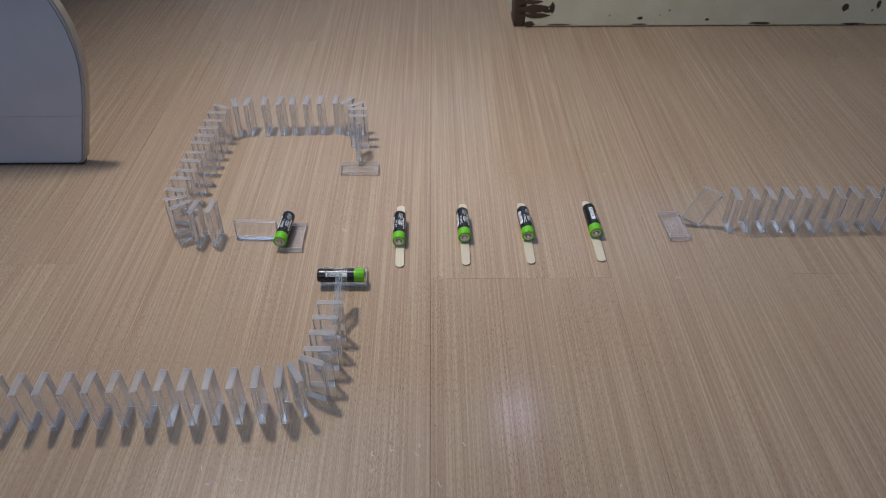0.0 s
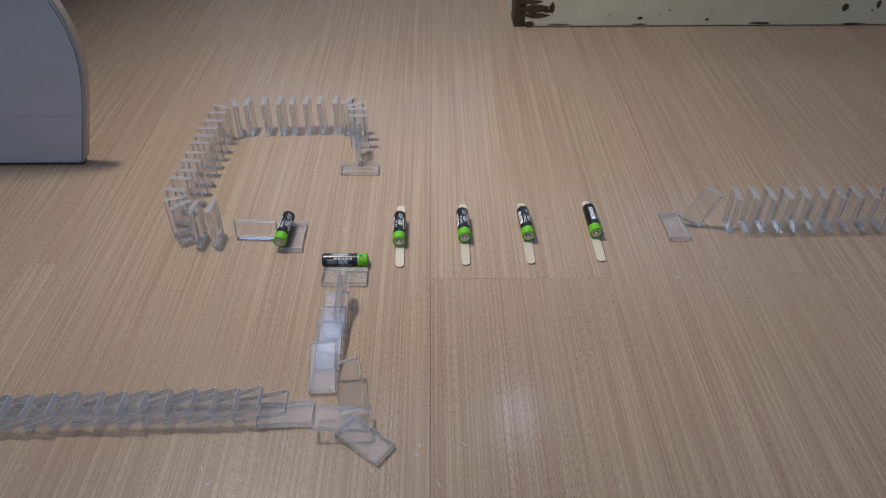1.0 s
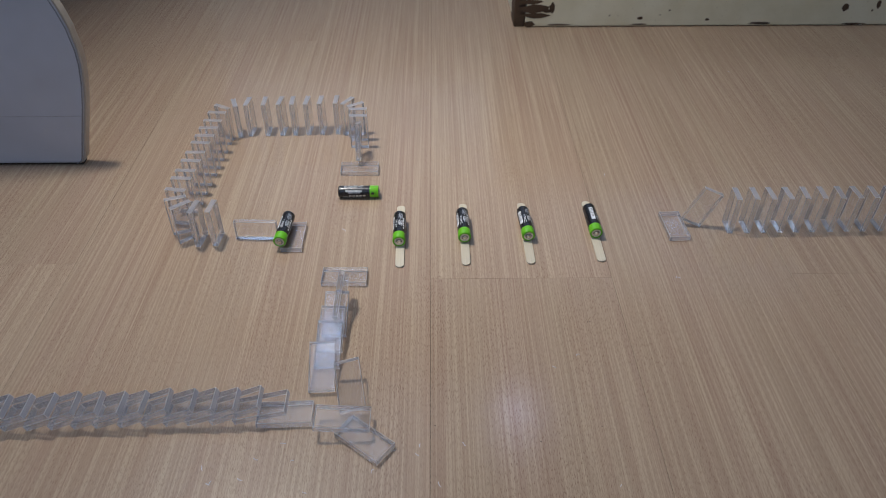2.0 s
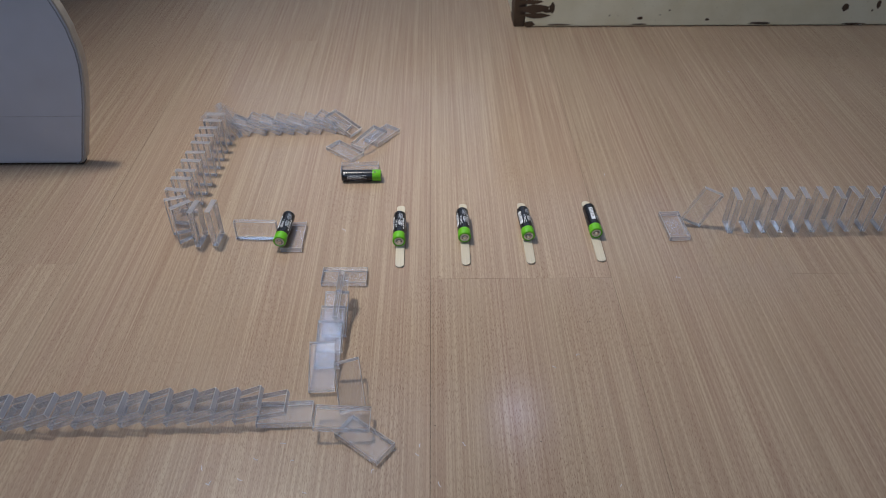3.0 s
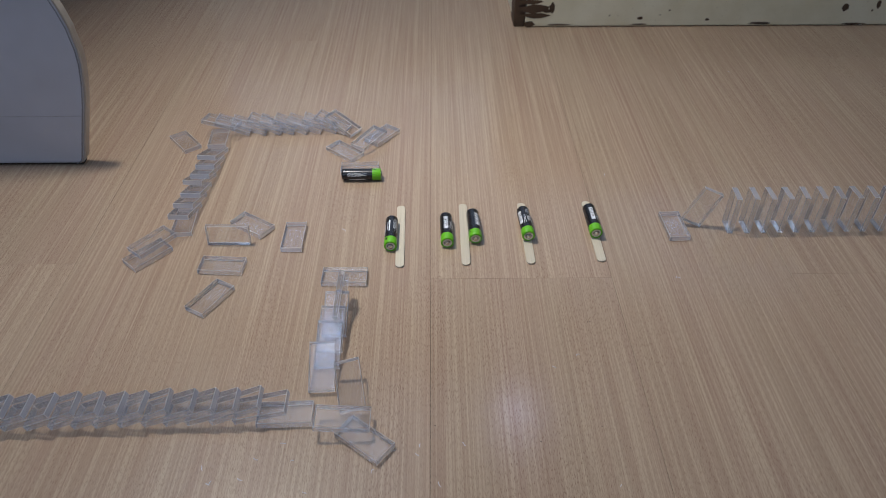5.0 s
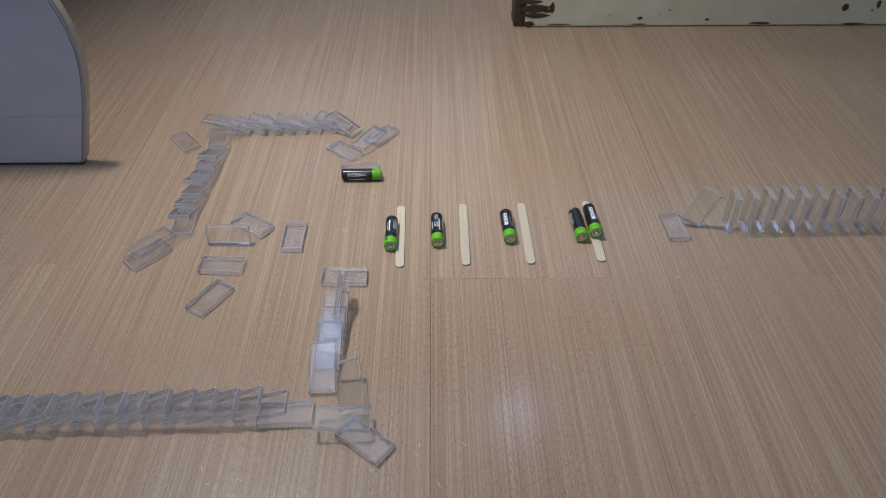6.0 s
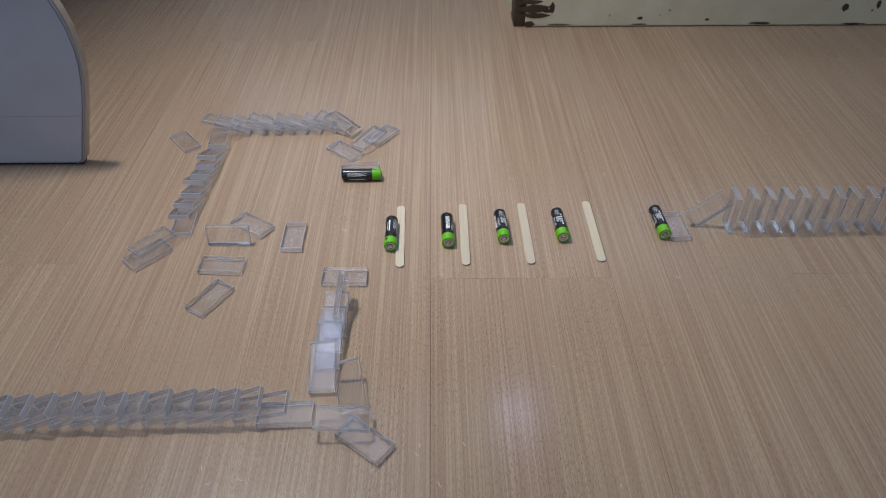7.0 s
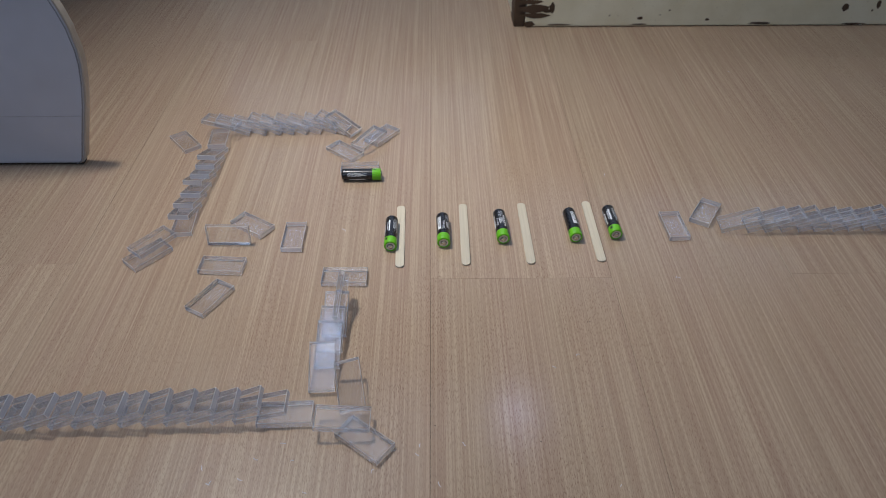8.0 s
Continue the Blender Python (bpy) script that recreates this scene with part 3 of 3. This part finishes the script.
rolling(battery(), [(0, -0.0498, 0.1544, K, -88.5), (4.28, -0.0498, 0.1544, K, -88.5), (4.4, -0.0430, 0.1544, 0.0012, -88.5), (4.5, -0.0294, 0.1545, 0, -88.5), (4.6, -0.0201, 0.1545, 0, -88.5), (4.7, -0.0065, 0.1546, 0, -88.5), (4.84, 0.0096, 0.1546, 0, -88),
                    (5.0, 0.0040, 0.1546, 0, -88), (5.3, -0.0080, 0.1546, 0, -88), (5.5, -0.0088, 0.1546, 0, -88), (5.8, -0.0078, 0.1546, 0, -88), (6.0, -0.0068, 0.1546, 0, -88), (6.2, -0.0052, 0.1546, 0, -88), (6.4, 0.0, 0.1546, 0, -88), (6.6, 0.0064, 0.1546, 0, -88),
                    (6.8, 0.0096, 0.1547, 0, -88), (6.9, 0.0072, 0.1546, 0, -88), (7.0, 0.0051, 0.1546, 0, -88), (7.2, 0.0018, 0.1546, 0, -88), (7.6, 0.0, 0.1546, 0, -88)], 140, -1)
rolling(battery(), [(0, 0.0233, 0.1616, K, -87.5), (4.84, 0.0233, 0.1616, K, -87.5), (4.94, 0.0310, 0.1616, 0.001, -87.5), (5.04, 0.0400, 0.1616, 0, -87), (5.25, 0.0610, 0.1617, 0, -87), (5.46, 0.0812, 0.1618, 0, -87), (5.62, 0.0815, 0.1618, 0, -87), (5.8, 0.0798, 0.1618, 0, -87),
                    (6.0, 0.0746, 0.1618, 0, -87), (6.2, 0.0645, 0.1618, 0, -87), (6.4, 0.0592, 0.1617, 0, -87), (6.6, 0.0578, 0.1617, 0, -87), (6.8, 0.0600, 0.1617, 0, -87), (6.9, 0.0640, 0.1618, 0, -87), (7.0, 0.0675, 0.1618, 0, -87), (7.1, 0.0718, 0.1618, 0, -87),
                    (7.2, 0.0720, 0.1618, 0, -87), (7.4, 0.0681, 0.1618, 0, -87), (7.6, 0.0635, 0.1618, 0, -87), (7.8, 0.0632, 0.1618, 0, -87), (8.0, 0.0668, 0.1618, 0, -87)], 135, -1)
rolling(battery(), [(0, 0.0950, 0.1646, K, -86.5), (5.46, 0.0950, 0.1646, K, -86.5), (5.56, 0.1030, 0.1647, 0.001, -86.5), (5.66, 0.1120, 0.1647, 0, -87), (5.8, 0.1309, 0.1648, 0, -87), (6.0, 0.1560, 0.1649, 0, -87), (6.1, 0.1605, 0.1649, 0, -87), (6.2, 0.1609, 0.1649, 0.001, -87),
                    (6.4, 0.1570, 0.1649, 0, -87), (6.5, 0.1552, 0.1649, 0, -87), (6.6, 0.1525, 0.1649, 0, -87), (6.8, 0.1446, 0.1648, 0, -87), (6.9, 0.1392, 0.1648, 0, -87), (7.0, 0.1348, 0.1648, 0, -87), (7.1, 0.1309, 0.1648, 0, -87), (7.2, 0.1289, 0.1647, 0, -87),
                    (7.4, 0.1283, 0.1647, 0, -87), (7.6, 0.1335, 0.1648, 0, -87), (7.8, 0.1420, 0.1648, 0, -87), (8.0, 0.1491, 0.1648, 0, -87)], 122, -1)
rolling(battery(), [(0, 0.1728, 0.1703, K, -88), (6.02, 0.1728, 0.1703, K, -88), (6.12, 0.1770, 0.1703, K, -88), (6.2, 0.1853, 0.1704, 0, -88), (6.4, 0.2089, 0.1705, 0, -88), (6.5, 0.2213, 0.1705, 0, -88), (6.6, 0.2318, 0.1706, 0, -88), (6.8, 0.2475, 0.1707, 0, -88), (6.9, 0.2508, 0.1707, 0, -88),
                    (7.0, 0.2512, 0.1707, 0, -88), (7.1, 0.2475, 0.1707, 0, -88), (7.2, 0.2443, 0.1707, 0, -88), (7.4, 0.2351, 0.1706, 0, -88), (7.6, 0.2193, 0.1705, 0, -88), (7.8, 0.2056, 0.1705, 0, -88), (8.0, 0.1957, 0.1704, 0, -88)], 72, -1)


# ---- lint and crumbs on the floor ----
def build_lint(x, y, size, seed, mat):
    r = random.Random(seed)
    bm = bmesh.new()
    p = Vector((0, 0, 0))
    a = r.uniform(0, 6.28)
    for i in range(5):
        q = p + Vector((math.cos(a), math.sin(a), 0)) * size / 5
        w = Vector((-math.sin(a), math.cos(a), 0)) * 0.00022
        vs = [bm.verts.new(c + Vector((0, 0, z))) for z in (0.0, 0.0003) for c in (p - w, q - w, q + w, p + w)]
        for f in ((0, 1, 2, 3), (7, 6, 5, 4), (0, 4, 5, 1), (1, 5, 6, 2), (2, 6, 7, 3), (3, 7, 4, 0)):
            bm.faces.new([vs[j] for j in f])
        p, a = q, a + r.uniform(-0.9, 0.9)
    bmesh.ops.recalc_face_normals(bm, faces=bm.faces)
    ob = part("lint", bm, mat)
    ob.matrix_world = pose(x, y, 0.0)
    return tagged(ob, "tiny pale lint thread lying on the floor" if mat is LINT else "tiny dark crumb lying on the floor", "lint", "lint on the floor")


for n, (x, y, size, mat) in enumerate(((-0.117, 0.1655, 0.007, LINT), (0.4539, 0.5713, 0.006, LINT), (0.2519, 0.0816, 0.003, LINT), (0.2062, 0.2761, 0.005, LINT), (0.1274, -0.0303, 0.005, LINT),
                                       (-0.0582, -0.1383, 0.006, LINT), (-0.0442, -0.1355, 0.004, LINT), (-0.1875, -0.1708, 0.005, LINT), (0.3548, 0.2286, 0.0015, DUST), (0.3113, 0.2923, 0.002, DUST),
                                       (0.059, -0.1209, 0.0012, DUST), (0.1478, 0.0151, 0.0018, DUST))):
    build_lint(x, y, size, n, mat)
for n, (x, y, size) in enumerate(((-0.1879, -0.1697, 0.003), (-0.1966, -0.1567, 0.005), (-0.1529, -0.1459, 0.005), (-0.1259, -0.1475, 0.003), (-0.1085, -0.1778, 0.004), (-0.0581, -0.1588, 0.005),
                                  (-0.0227, -0.1399, 0.004), (-0.0014, -0.1712, 0.005), (-0.1325, -0.1303, 0.005), (-0.0427, -0.1371, 0.003), (-0.1618, -0.1661, 0.005), (0.25, 0.0813, 0.003),
                                  (0.1029, -0.0435, 0.004), (-0.0187, -0.1303, 0.004), (0.0168, -0.1286, 0.005), (0.1431, -0.1707, 0.003))):
    build_lint(x, y, size, 40 + n, LINT)
for n, (x, y, size) in enumerate(((-0.0059, -0.1123, 0.0015), (0.0845, -0.1275, 0.0015), (0.1447, 0.0144, 0.0015), (0.139, -0.1117, 0.0015), (0.1583, -0.1331, 0.0015))):
    build_lint(x, y, size, 80 + n, DUST)


# ---- planks, last ----
def build_planks():
    joint = {-3: 0.107, -2: 0.69, -1: 0.95, 0: 0.079, 1: 0.95, 2: 0.084, 3: 0.62}
    for k in range(-11, 11):
        j = joint.get(k, 0.08 + 0.55 * (k % 2) + 0.1 * (k % 3))
        for n in range(-3, 3):
            lo, hi = j + 1.21 * n, j + 1.21 * (n + 1)
            lo, hi = max(lo, -1.74), min(hi, 2.39)
            if hi - lo < 0.01:
                continue
            left, right = -0.09688, 0.09688 if k != -2 else 0.09699
            bm = box(bmesh.new(), (left if k != -1 else -0.09699, -(hi - lo) / 2 + 0.0001, -0.008), (right, (hi - lo) / 2 - 0.0001, 0.0), 0.0001)
            ob = part("plank", bm, FLOOR, floor)
            ob.matrix_world = TURN @ pose(-0.012 + 0.194 * (k + 0.5), (lo + hi) / 2, 0.0)


build_planks()


def motions():
    for thing, rows in MOVES:
        kept = [rows[0]]
        for t, m in rows[1:]:
            if frame(t) > frame(kept[-1][0]):
                kept.append((t, m))
            else:
                kept[-1] = (kept[-1][0], m)
        walk(thing, kept)


motions()
